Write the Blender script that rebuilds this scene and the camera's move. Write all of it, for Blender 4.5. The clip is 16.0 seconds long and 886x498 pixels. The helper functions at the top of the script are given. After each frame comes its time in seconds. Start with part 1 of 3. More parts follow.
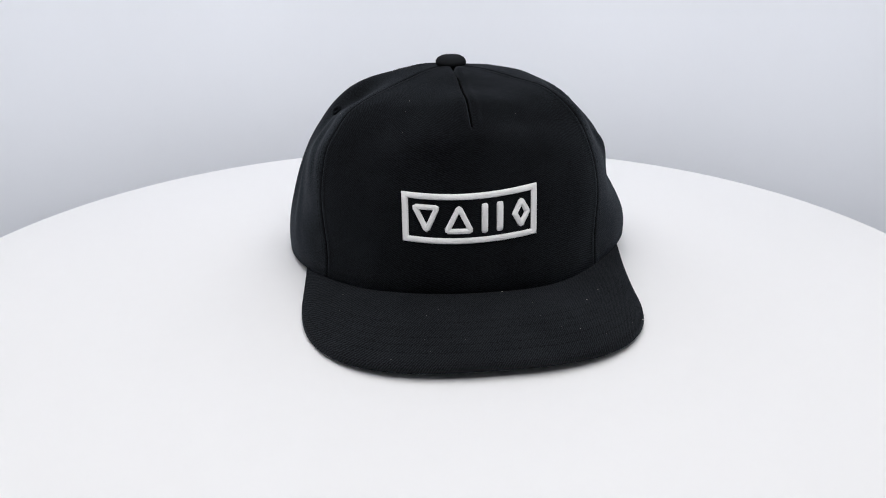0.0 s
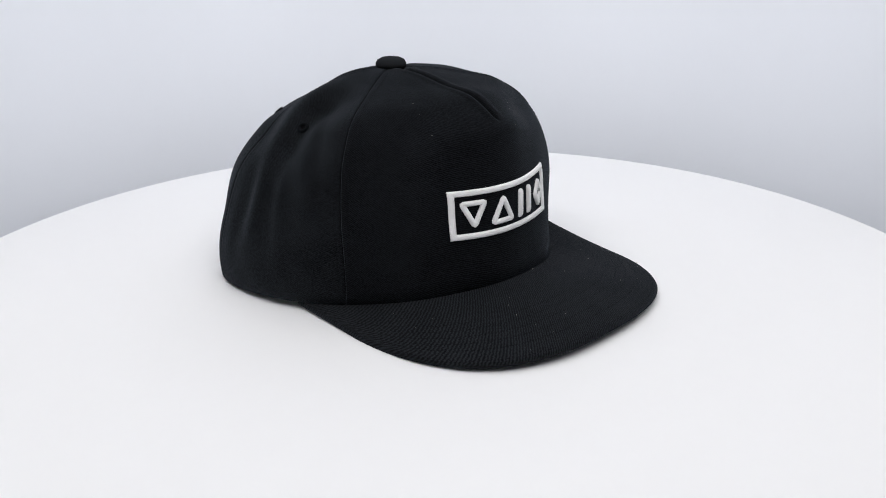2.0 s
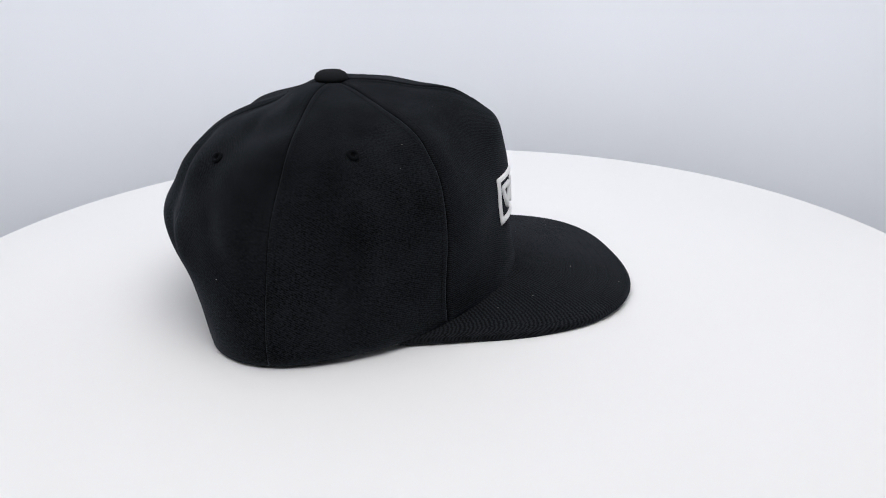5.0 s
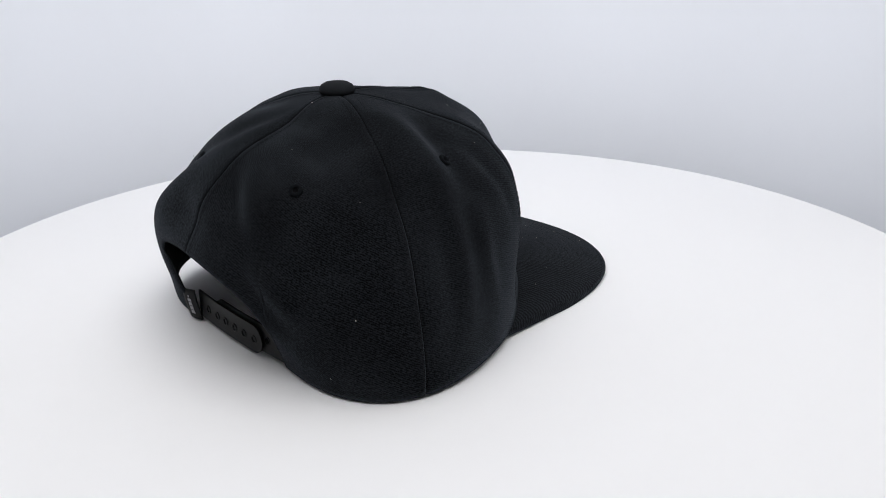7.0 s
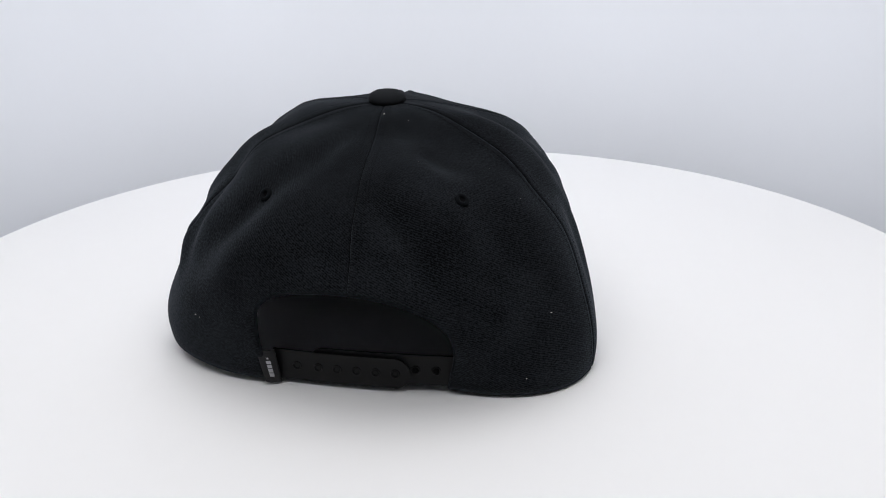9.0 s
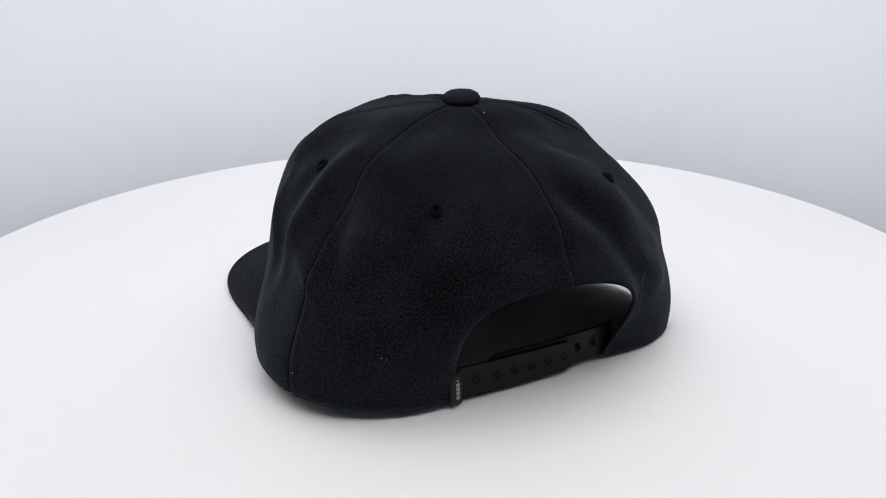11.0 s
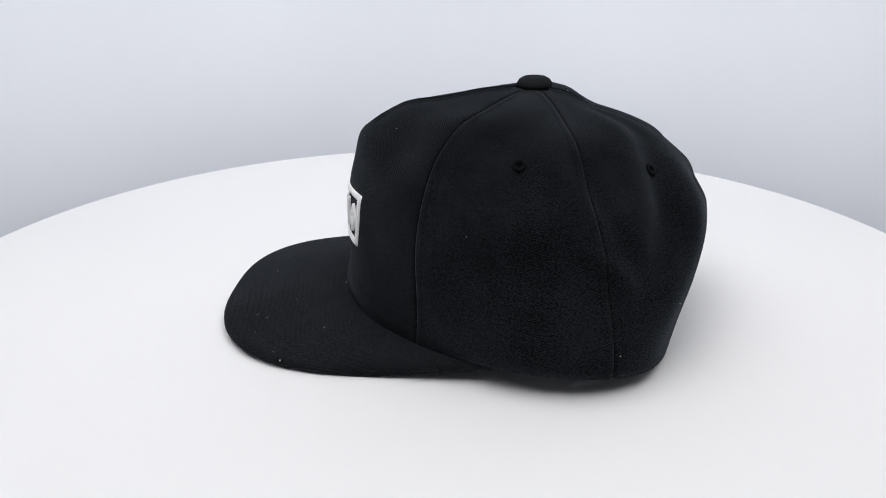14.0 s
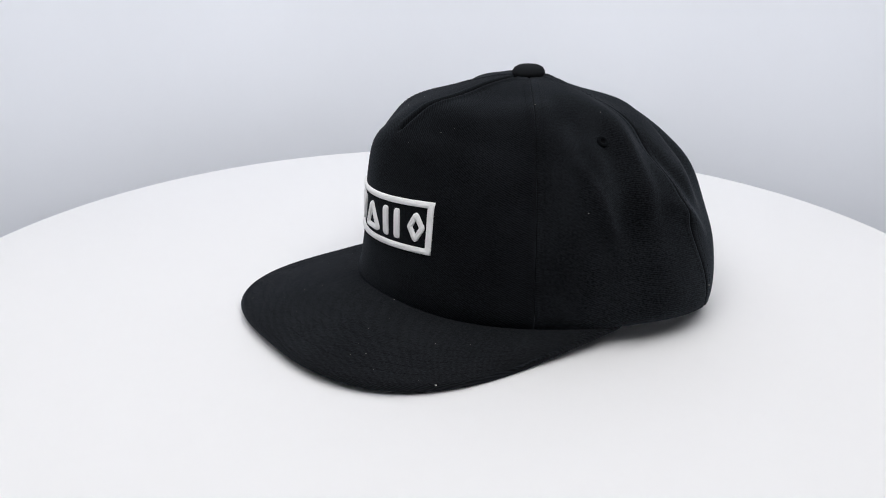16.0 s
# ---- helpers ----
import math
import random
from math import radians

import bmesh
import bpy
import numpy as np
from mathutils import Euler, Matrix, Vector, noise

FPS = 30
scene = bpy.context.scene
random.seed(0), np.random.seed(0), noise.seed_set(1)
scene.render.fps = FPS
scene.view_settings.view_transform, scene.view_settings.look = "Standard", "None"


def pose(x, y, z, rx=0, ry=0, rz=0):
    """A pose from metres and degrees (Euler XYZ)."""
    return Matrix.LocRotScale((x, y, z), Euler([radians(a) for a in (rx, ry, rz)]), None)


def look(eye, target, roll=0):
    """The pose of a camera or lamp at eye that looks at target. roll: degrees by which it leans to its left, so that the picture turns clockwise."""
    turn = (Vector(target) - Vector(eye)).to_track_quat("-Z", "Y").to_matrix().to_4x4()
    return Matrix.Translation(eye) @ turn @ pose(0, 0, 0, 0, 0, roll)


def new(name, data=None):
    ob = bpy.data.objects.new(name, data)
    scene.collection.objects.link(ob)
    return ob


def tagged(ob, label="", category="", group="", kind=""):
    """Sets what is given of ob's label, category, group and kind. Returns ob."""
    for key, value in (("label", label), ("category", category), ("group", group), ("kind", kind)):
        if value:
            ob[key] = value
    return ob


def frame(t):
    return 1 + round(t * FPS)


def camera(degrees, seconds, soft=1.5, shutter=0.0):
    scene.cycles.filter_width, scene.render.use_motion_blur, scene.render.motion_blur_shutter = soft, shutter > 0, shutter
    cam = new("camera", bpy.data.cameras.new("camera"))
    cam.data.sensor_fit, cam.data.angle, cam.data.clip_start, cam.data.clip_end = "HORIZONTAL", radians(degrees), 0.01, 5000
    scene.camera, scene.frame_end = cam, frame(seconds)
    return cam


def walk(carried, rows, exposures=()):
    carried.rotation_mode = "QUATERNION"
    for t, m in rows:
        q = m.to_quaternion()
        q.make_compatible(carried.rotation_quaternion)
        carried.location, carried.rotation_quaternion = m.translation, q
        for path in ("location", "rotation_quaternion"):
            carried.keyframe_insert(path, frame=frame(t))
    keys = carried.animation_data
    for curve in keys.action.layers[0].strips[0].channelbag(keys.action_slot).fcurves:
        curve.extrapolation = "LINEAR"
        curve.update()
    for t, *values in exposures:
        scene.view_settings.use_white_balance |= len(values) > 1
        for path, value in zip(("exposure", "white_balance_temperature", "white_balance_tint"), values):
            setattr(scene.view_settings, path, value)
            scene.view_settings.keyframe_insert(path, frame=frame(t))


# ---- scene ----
cam = camera(54.388, 16.0, soft=1.05)
EYE = Vector((0.0, -0.5, 0.2196))
VIEW = look(EYE, EYE + Vector((0.00889, 0.93130, -0.36415)), -0.677)
walk(cam, [(0.0, VIEW), (16.0, VIEW)])

# turntable: turns at a steady rate about the world's z axis; the cap's crown stands off the axis
RATE = 18.669
CAP_YAW = 6.1
CAP_X, CAP_Y = 0.01176, 0.05898

# ---------------------------------------------------------------- light
world = bpy.data.worlds.new("studio_air")
scene.world = world
world.use_nodes = True
world.node_tree.nodes["Background"].inputs[0].default_value = (0.80, 0.87, 1.0, 1)
world.node_tree.nodes["Background"].inputs[1].default_value = 0.25


def softbox(name, eye, target, sx, sy, watts, colour):
    data = bpy.data.lights.new(name, "AREA")
    data.shape, data.size, data.size_y, data.energy, data.color = "RECTANGLE", sx, sy, watts, colour
    ob = new(name, data)
    ob.matrix_world = look(eye, target)
    return ob


softbox("softbox_overhead", (0.0, 0.20, 1.25), (0.0, 0.10, 0.0), 1.8, 1.4, 14.5, (0.995, 0.985, 0.985))
softbox("softbox_front", (0.0, -0.70, 1.10), (0.0, 0.47, 0.25), 1.4, 0.4, 7.6, (0.995, 0.985, 0.985))
# unseen fill lamps added behind the paper to brighten the backdrop
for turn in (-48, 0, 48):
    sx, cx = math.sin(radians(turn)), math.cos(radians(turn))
    softbox("added_backdrop_fill", (0.53 * sx, 0.53 * cx, 0.345), (0, 0, 0.345), 0.50, 0.80, 1.45, (0.97, 0.98, 1.0))
scene.view_settings.exposure = 0.0


# ---------------------------------------------------------------- materials
def nodes_of(name):
    mat = bpy.data.materials.new(name)
    mat.use_nodes = True
    nt = mat.node_tree
    return mat, nt, nt.nodes["Principled BSDF"]


def add(nt, kind, **inputs):
    n = nt.nodes.new(kind)
    for k, v in inputs.items():
        n.inputs[k.replace("_", " ")].default_value = v
    return n


def fabric(name, base, light, twill=2600.0, bump=0.25, sheen=0.25, rough=1.0, turn=58, dust=0.7, weave=0.42):
    """Woven cotton: twill lines and grain as fine relief, faint wear in the colour."""
    mat, nt, b = nodes_of(name)
    lk = nt.links.new
    uv = nt.nodes.new("ShaderNodeTexCoord")
    mp = add(nt, "ShaderNodeMapping")
    mp.inputs["Rotation"].default_value = (0, 0, radians(turn))
    lk(uv.outputs["UV"], mp.inputs["Vector"])
    wave = add(nt, "ShaderNodeTexWave", Scale=twill / 6.283, Distortion=4.0, Detail=3.0, Detail_Scale=1.5)
    lk(mp.outputs[0], wave.inputs["Vector"])
    fine = add(nt, "ShaderNodeTexNoise", Scale=850.0, Detail=4.0, Roughness=0.75)
    lk(uv.outputs["UV"], fine.inputs["Vector"])
    broad = add(nt, "ShaderNodeTexNoise", Scale=22.0, Detail=5.0, Roughness=0.65)
    lk(uv.outputs["Object"], broad.inputs["Vector"])
    mixv = nt.nodes.new("ShaderNodeMath")
    mixv.operation = "MULTIPLY_ADD"
    lk(wave.outputs["Fac"], mixv.inputs[0])
    mixv.inputs[1].default_value = weave
    lk(fine.outputs["Fac"], mixv.inputs[2])
    ramp = nt.nodes.new("ShaderNodeMapRange")
    ramp.inputs["From Min"].default_value, ramp.inputs["From Max"].default_value = 0.40 + weave * 0.3, 0.62 + weave * 0.75
    lk(mixv.outputs[0], ramp.inputs["Value"])
    mul = nt.nodes.new("ShaderNodeMath")
    mul.operation = "MULTIPLY_ADD"
    lk(broad.outputs["Fac"], mul.inputs[0])
    mul.inputs[1].default_value = dust
    mul.inputs[2].default_value = -dust / 2
    tot = nt.nodes.new("ShaderNodeMath")
    tot.operation = "ADD"
    tot.use_clamp = True
    lk(ramp.outputs[0], tot.inputs[0])
    lk(mul.outputs[0], tot.inputs[1])
    col = nt.nodes.new("ShaderNodeMix")
    col.data_type = "RGBA"
    col.inputs["A"].default_value = (*base, 1)
    col.inputs["B"].default_value = (*light, 1)
    lk(tot.outputs[0], col.inputs["Factor"])
    lk(col.outputs["Result"], b.inputs["Base Color"])
    bp = add(nt, "ShaderNodeBump", Strength=bump, Distance=0.0004)
    lk(mixv.outputs[0], bp.inputs["Height"])
    uneven = add(nt, "ShaderNodeTexNoise", Scale=95.0, Detail=4.0, Roughness=0.6)
    lk(uv.outputs["Object"], uneven.inputs["Vector"])
    soft = add(nt, "ShaderNodeBump", Strength=0.3, Distance=0.0009)
    lk(uneven.outputs["Fac"], soft.inputs["Height"])
    lk(soft.outputs[0], bp.inputs["Normal"])
    lk(bp.outputs[0], b.inputs["Normal"])
    b.inputs["Roughness"].default_value = rough
    b.inputs["Specular IOR Level"].default_value = 0.02
    fuzz = nt.nodes.new("ShaderNodeMath")
    fuzz.operation = "MULTIPLY_ADD"
    lk(tot.outputs[0], fuzz.inputs[0])
    fuzz.inputs[1].default_value, fuzz.inputs[2].default_value = sheen * 0.7, sheen * 0.65
    lk(fuzz.outputs[0], b.inputs["Sheen Weight"])
    b.inputs["Sheen Roughness"].default_value = 0.5
    b.inputs["Sheen Tint"].default_value = (0.75, 0.85, 1.0, 1)
    return mat


def plain(name, colour, rough, spec=0.4, grain=60.0, vary=0.06, bump=0.05, depth=0.0005, coarse=5.0):
    """A painted, moulded or papered surface with slight mottling at two scales."""
    mat, nt, b = nodes_of(name)
    lk = nt.links.new
    tc = nt.nodes.new("ShaderNodeTexCoord")
    n1 = add(nt, "ShaderNodeTexNoise", Scale=grain, Detail=4.0)
    n2 = add(nt, "ShaderNodeTexNoise", Scale=coarse, Detail=3.0)
    lk(tc.outputs["Object"], n1.inputs["Vector"])
    lk(tc.outputs["Object"], n2.inputs["Vector"])
    m = nt.nodes.new("ShaderNodeMath")
    m.operation = "MULTIPLY_ADD"
    lk(n1.outputs["Fac"], m.inputs[0])
    m.inputs[1].default_value = 0.4
    lk(n2.outputs["Fac"], m.inputs[2])
    mr = nt.nodes.new("ShaderNodeMapRange")
    mr.inputs["From Min"].default_value, mr.inputs["From Max"].default_value = 0.45, 0.95
    mr.inputs["To Min"].default_value, mr.inputs["To Max"].default_value = 1 - vary, 1 + vary * 0.3
    lk(m.outputs[0], mr.inputs["Value"])
    mx = nt.nodes.new("ShaderNodeVectorMath")
    mx.operation = "SCALE"
    mx.inputs[0].default_value = colour
    lk(mr.outputs[0], mx.inputs["Scale"])
    lk(mx.outputs[0], b.inputs["Base Color"])
    bp = add(nt, "ShaderNodeBump", Strength=bump, Distance=depth)
    lk(n1.outputs["Fac"], bp.inputs["Height"])
    lk(bp.outputs[0], b.inputs["Normal"])
    b.inputs["Roughness"].default_value = rough
    b.inputs["Specular IOR Level"].default_value = spec
    return mat


TWILL = fabric("black_cotton_twill", (0.0015, 0.0017, 0.0020), (0.0116, 0.0130, 0.0152), twill=1900.0, bump=0.22, sheen=0.07, dust=1.1, weave=0.30)
# side and back panels: slightly paler colours and weaker weave than the front
SOFT_TWILL = fabric("black_side_back_twill", (0.0015, 0.0017, 0.0020), (0.0136, 0.0153, 0.0177), twill=1900.0, bump=0.13, sheen=0.085, dust=1.3, weave=0.14)
# brim colours raised over the crown's: its stronger top light is painted in
LIT_BRIM_TWILL = fabric("black_brim_twill_lightened", (0.0032, 0.0035, 0.0041), (0.0165, 0.0179, 0.0203), twill=1750.0, bump=0.32, sheen=0.08, turn=35, weave=0.34)
LINING = fabric("black_lining_cloth", (0.004, 0.004, 0.0045), (0.008, 0.008, 0.009), sheen=0.03)
# assumed grey, paler than the outer cloth to bounce more light inside the cap
INSIDE = fabric("dark_grey_inner_cloth", (0.012, 0.012, 0.013), (0.030, 0.030, 0.032), sheen=0.03)
THREAD = fabric("black_thread", (0.0035, 0.0039, 0.0045), (0.0095, 0.0105, 0.012), twill=4000, sheen=0.04)
EYELET_THREAD = fabric("black_eyelet_thread", (0.005, 0.0058, 0.0068), (0.013, 0.0145, 0.0165), twill=4000, sheen=0.05)
SEAM_THREAD = plain("black_seam_thread", (0.0022, 0.0024, 0.0028), 0.95, 0.02, grain=1500, vary=0.3, bump=0.2, depth=0.0002)
# button colour lightened all over to stand for light falling on its top
COVER = plain("black_button_cloth_lightened", (0.0175, 0.0190, 0.0215), 0.95, 0.06, grain=1500, vary=0.35, bump=0.3, depth=0.0003)
PLASTIC = plain("black_snap_plastic", (0.0045, 0.0046, 0.0052), 0.5, 0.2, grain=500, vary=0.1, depth=0.0001)
SATIN = plain("black_woven_tag", (0.008, 0.008, 0.009), 0.6, 0.3, grain=900, vary=0.2, depth=0.0001)
WHITE_THREAD = plain("white_satin_stitch", (0.97, 0.97, 0.97), 0.5, 0.5, grain=1000, vary=0.05, bump=0.8, depth=0.0005, coarse=60)
GREY_THREAD = plain("grey_white_thread", (0.36, 0.36, 0.38), 0.7, 0.2, grain=1500, vary=0.15)
LINT = plain("pale_lint", (0.55, 0.53, 0.5), 0.9, 0.1, grain=2000)
TABLE_WHITE = plain("white_table_laminate", (0.86, 0.86, 0.87), 0.62, 0.25, grain=90, vary=0.012, bump=0.03, depth=0.0002, coarse=3)
PAPER = plain("pale_blue_grey_backdrop_paper", (0.84, 0.865, 0.92), 0.9, 0.1, grain=40, vary=0.02, bump=0.04, coarse=2)


def let_light_through(mat, share, colour):
    """Makes paper translucent: part of the light that falls on one side comes out of the other."""
    nt = mat.node_tree
    b, out = nt.nodes["Principled BSDF"], nt.nodes["Material Output"]
    tr = nt.nodes.new("ShaderNodeBsdfTranslucent")
    tr.inputs["Color"].default_value = colour
    mix = nt.nodes.new("ShaderNodeMixShader")
    mix.inputs[0].default_value = share
    nt.links.new(b.outputs[0], mix.inputs[1])
    nt.links.new(tr.outputs[0], mix.inputs[2])
    nt.links.new(mix.outputs[0], out.inputs["Surface"])


# translucence added so that the added lamps behind can brighten the backdrop
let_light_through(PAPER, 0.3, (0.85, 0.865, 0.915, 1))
WALL_PAINT = plain("white_wall_paint", (0.78, 0.79, 0.81), 0.85, 0.2, grain=80, vary=0.03)
FLOOR_GREY = plain("grey_studio_floor", (0.42, 0.43, 0.45), 0.6, 0.3, grain=30, vary=0.08)


# ---------------------------------------------------------------- mesh helpers
def link_mesh(name, mesh, material, parent=None, label=""):
    mesh.materials.append(material)
    ob = new(name, mesh)
    if parent is not None:
        ob.parent = parent
    return tagged(ob, label)


def part(name, bm, material, parent=None, label="", smooth=True):
    mesh = bpy.data.meshes.new(name)
    bm.normal_update()
    bm.to_mesh(mesh)
    bm.free()
    if smooth:
        mesh.polygons.foreach_set("use_smooth", [True] * len(mesh.polygons))
    return link_mesh(name, mesh, material, parent, label)


def grid_mesh(name, P, material, parent=None, label="", uv=None, flip=False, wrap=False):
    """A smooth sheet over an (n, m, 3) array of points, with uv in metres."""
    n, m = P.shape[:2]
    idx = np.arange(n * m).reshape(n, m)
    a, b_, c, d = idx[:-1, :-1], idx[1:, :-1], idx[1:, 1:], idx[:-1, 1:]
    faces = np.stack([a, b_, c, d] if not flip else [a, d, c, b_], -1).reshape(-1, 4)
    if wrap:
        a, b_, c, d = idx[-1, :-1], idx[0, :-1], idx[0, 1:], idx[-1, 1:]
        faces = np.concatenate([faces, np.stack([a, b_, c, d] if not flip else [a, d, c, b_], -1).reshape(-1, 4)])
    mesh = bpy.data.meshes.new(name)
    mesh.from_pydata(P.reshape(-1, 3).tolist(), [], faces.tolist())
    if uv is not None:
        layer = mesh.uv_layers.new(name="uv")
        loops = np.empty(len(mesh.loops), dtype=np.int32)
        mesh.loops.foreach_get("vertex_index", loops)
        layer.data.foreach_set("uv", uv.reshape(-1, 2)[loops].astype(np.float32).ravel())
    mesh.polygons.foreach_set("use_smooth", [True] * len(mesh.polygons))
    mesh.update()
    return link_mesh(name, mesh, material, parent, label)


def thicken(ob, t, offset=-1.0):
    mod = ob.modifiers.new("cloth", "SOLIDIFY")
    mod.thickness, mod.offset = t, offset
    return ob


def tube(name, pts, r, material, parent=None, label="", closed=False, sides=8, flat=1.0, normals=None):
    """A round or flattened cord along points; normals say which way its flat side faces."""
    pts = [Vector(p) for p in pts]
    bm = bmesh.new()
    rings = []
    n = len(pts)
    for i, p in enumerate(pts):
        a = pts[(i - 1) % n] if closed or i else p
        c = pts[(i + 1) % n] if closed or i < n - 1 else p
        tan = (c - a).normalized()
        up = Vector(normals[i]) if normals is not None else Vector((0, 0, 1))
        side = tan.cross(up).normalized()
        up = side.cross(tan).normalized()
        rings.append([bm.verts.new(p + side * math.cos(k * 6.28318 / sides) * r + up * math.sin(k * 6.28318 / sides) * r * flat)
                      for k in range(sides)])
    for i in range(n if closed else n - 1):
        A, B = rings[i], rings[(i + 1) % n]
        for k in range(sides):
            bm.faces.new((A[k], A[(k + 1) % sides], B[(k + 1) % sides], B[k]))
    if not closed:
        bm.faces.new(rings[0][::-1])
        bm.faces.new(rings[-1])
    bmesh.ops.recalc_face_normals(bm, faces=bm.faces)
    return part(name, bm, material, parent, label)


# ---------------------------------------------------------------- the studio
def ring_solid(name, profile, material, parent=None, label="", n=160):
    """A turned solid: profile is (radius, z) from the top centre to the bottom centre."""
    bm = bmesh.new()
    rings = []
    for r, z in profile:
        if r < 1e-6:
            rings.append([bm.verts.new((0, 0, z))])
        else:
            rings.append([bm.verts.new((r * math.cos(6.283185 * k / n), r * math.sin(6.283185 * k / n), z)) for k in range(n)])
    for A, B in zip(rings, rings[1:]):
        for k in range(n):
            q = [A[k % len(A)], B[k % len(B)], B[(k + 1) % len(B)], A[(k + 1) % len(A)]]
            q = [v for i, v in enumerate(q) if v not in q[:i]]
            if len(q) > 2:
                bm.faces.new(q)
    bmesh.ops.recalc_face_normals(bm, faces=bm.faces)
    return part(name, bm, material, parent, label)


TABLE_R = 0.3368


def build_turntable():
    table = new("turntable")
    tagged(table, "round white laminate display turntable, turning slowly", "turntable")
    e = 0.003
    prof = [(0, 0), (TABLE_R * 0.5, 0), (TABLE_R - e, 0)]
    prof += [(TABLE_R - e + e * math.sin(a), -e + e * math.cos(a)) for a in (0.4, 0.8, 1.2, 1.57)]
    prof += [(TABLE_R, -0.018), (TABLE_R - 0.002, -0.02), (0, -0.02)]
    top = ring_solid("top", prof, TABLE_WHITE, table)
    top.data.set_sharp_from_angle(angle=radians(40))
    ring_solid("column", [(0, -0.0205), (0.05, -0.0205), (0.05, -0.60), (0.16, -0.61), (0.16, -0.64), (0, -0.64)], TABLE_WHITE, table, n=48)
    return table


def slab(name, x0, x1, y0, y1, z0, z1, material, label):
    bm = bmesh.new()
    bmesh.ops.create_cube(bm, size=1.0)
    for v in bm.verts:
        v.co = Vector((x0 if v.co.x < 0 else x1, y0 if v.co.y < 0 else y1, z0 if v.co.z < 0 else z1))
    ob = part(name, bm, material, None, label, smooth=False)
    return tagged(ob, kind="structure")


FLOOR_Z = -0.64
slab("floor", -2.2, 2.2, -2.2, 2.2, FLOOR_Z - 0.1, FLOOR_Z, FLOOR_GREY, "plain grey studio floor under the turntable")
# unseen walls and ceiling added to close the room, white to bounce light
slab("wall_north", -2.2, 2.2, 2.2, 2.3, FLOOR_Z, 1.9, WALL_PAINT, "plain white painted studio wall")
slab("wall_south", -2.2, 2.2, -2.3, -2.2, FLOOR_Z, 1.9, WALL_PAINT, "plain white painted studio wall")
slab("wall_east", 2.2, 2.3, -2.3, 2.3, FLOOR_Z, 1.9, WALL_PAINT, "plain white painted studio wall")
slab("wall_west", -2.3, -2.2, -2.3, 2.3, FLOOR_Z, 1.9, WALL_PAINT, "plain white painted studio wall")
slab("ceiling", -2.3, 2.3, -2.3, 2.3, 1.9, 2.0, WALL_PAINT, "plain white studio ceiling")


def build_backdrop():
    """A seamless paper sheet that bends round the back of the turntable and runs out on the floor."""
    nu, nv = 97, 40
    P = np.zeros((nu, nv, 3))
    for i in range(nu):
        u = -1 + 2 * i / (nu - 1)
        a = u * 1.25
        for j in range(nv):
            w = j / (nv - 1)
            if w < 0.25:
                r, z = BACK_R - 0.12 * (1 - w / 0.25), FLOOR_Z + 0.004
            elif w < 0.45:
                b = (w - 0.25) / 0.2 * math.pi / 2
                r, z = BACK_R + 0.12 * math.sin(b), FLOOR_Z + 0.004 + 0.12 * (1 - math.cos(b))
            else:
                r, z = BACK_R + 0.12, FLOOR_Z + 0.124 + (w - 0.45) / 0.55 * 1.7
            P[i, j] = (r * math.sin(a), r * math.cos(a), z)
    ob = grid_mesh("backdrop", P, PAPER, flip=False)
    tagged(ob, "pale blue-grey seamless paper backdrop curved behind the turntable", kind="structure")


BACK_R = 0.35
build_backdrop()

# ---------------------------------------------------------------- the cap
# rim radius, rim height, squareness and bulge round the crown: cosine terms 0 to 4, then sine terms 1 to 3
RIM_R = (0.10169, 0.01172, -0.01402, 0.01103, -0.00142, 0.00185, 0.00261, -0.00362)
RIM_Z = (0.00811, 0.00557, 0.00114, 0.00031, 0.00154, 0.00282, -0.00024, -0.00162)
SQUARE = (2.75431, 0.52127, 0.19595, -0.10995, 0.11843, 0.04791, 0.02687, 0.13392)
BULGE = (0.09236, -0.18640, 0.16388, -0.09777, 0.01851, -0.00523, -0.02335, 0.02131)
WAIST = (-0.05941, 0.06096, -0.13645, 0.07967, -0.00207, 0.02235, 0.02216, -0.01406)
TOP_Z = 0.1282
BRIM = (0.10004, 0.10051, 2.63668, 0.00648, -0.00310, 0.00018, -0.07975, -0.00086, 0.00094)
SEAM_FRONT_R, SEAM_FRONT_L, SEAM_SIDE_L, SEAM_SIDE_R, SEAM_BACK = radians(-58.5), radians(52.3), radians(105.5), radians(246.8), radians(177)
ARCH_MID, ARCH_HALF = radians(175), radians(31.2)
# slow swells of the cloth at six heights down the panels: a mean, then cosine and sine terms 1 to 7
SWELL_AT, SWELL_WIDE = np.array((0.17, 0.33, 0.50, 0.67, 0.83, 1.0)), 0.17
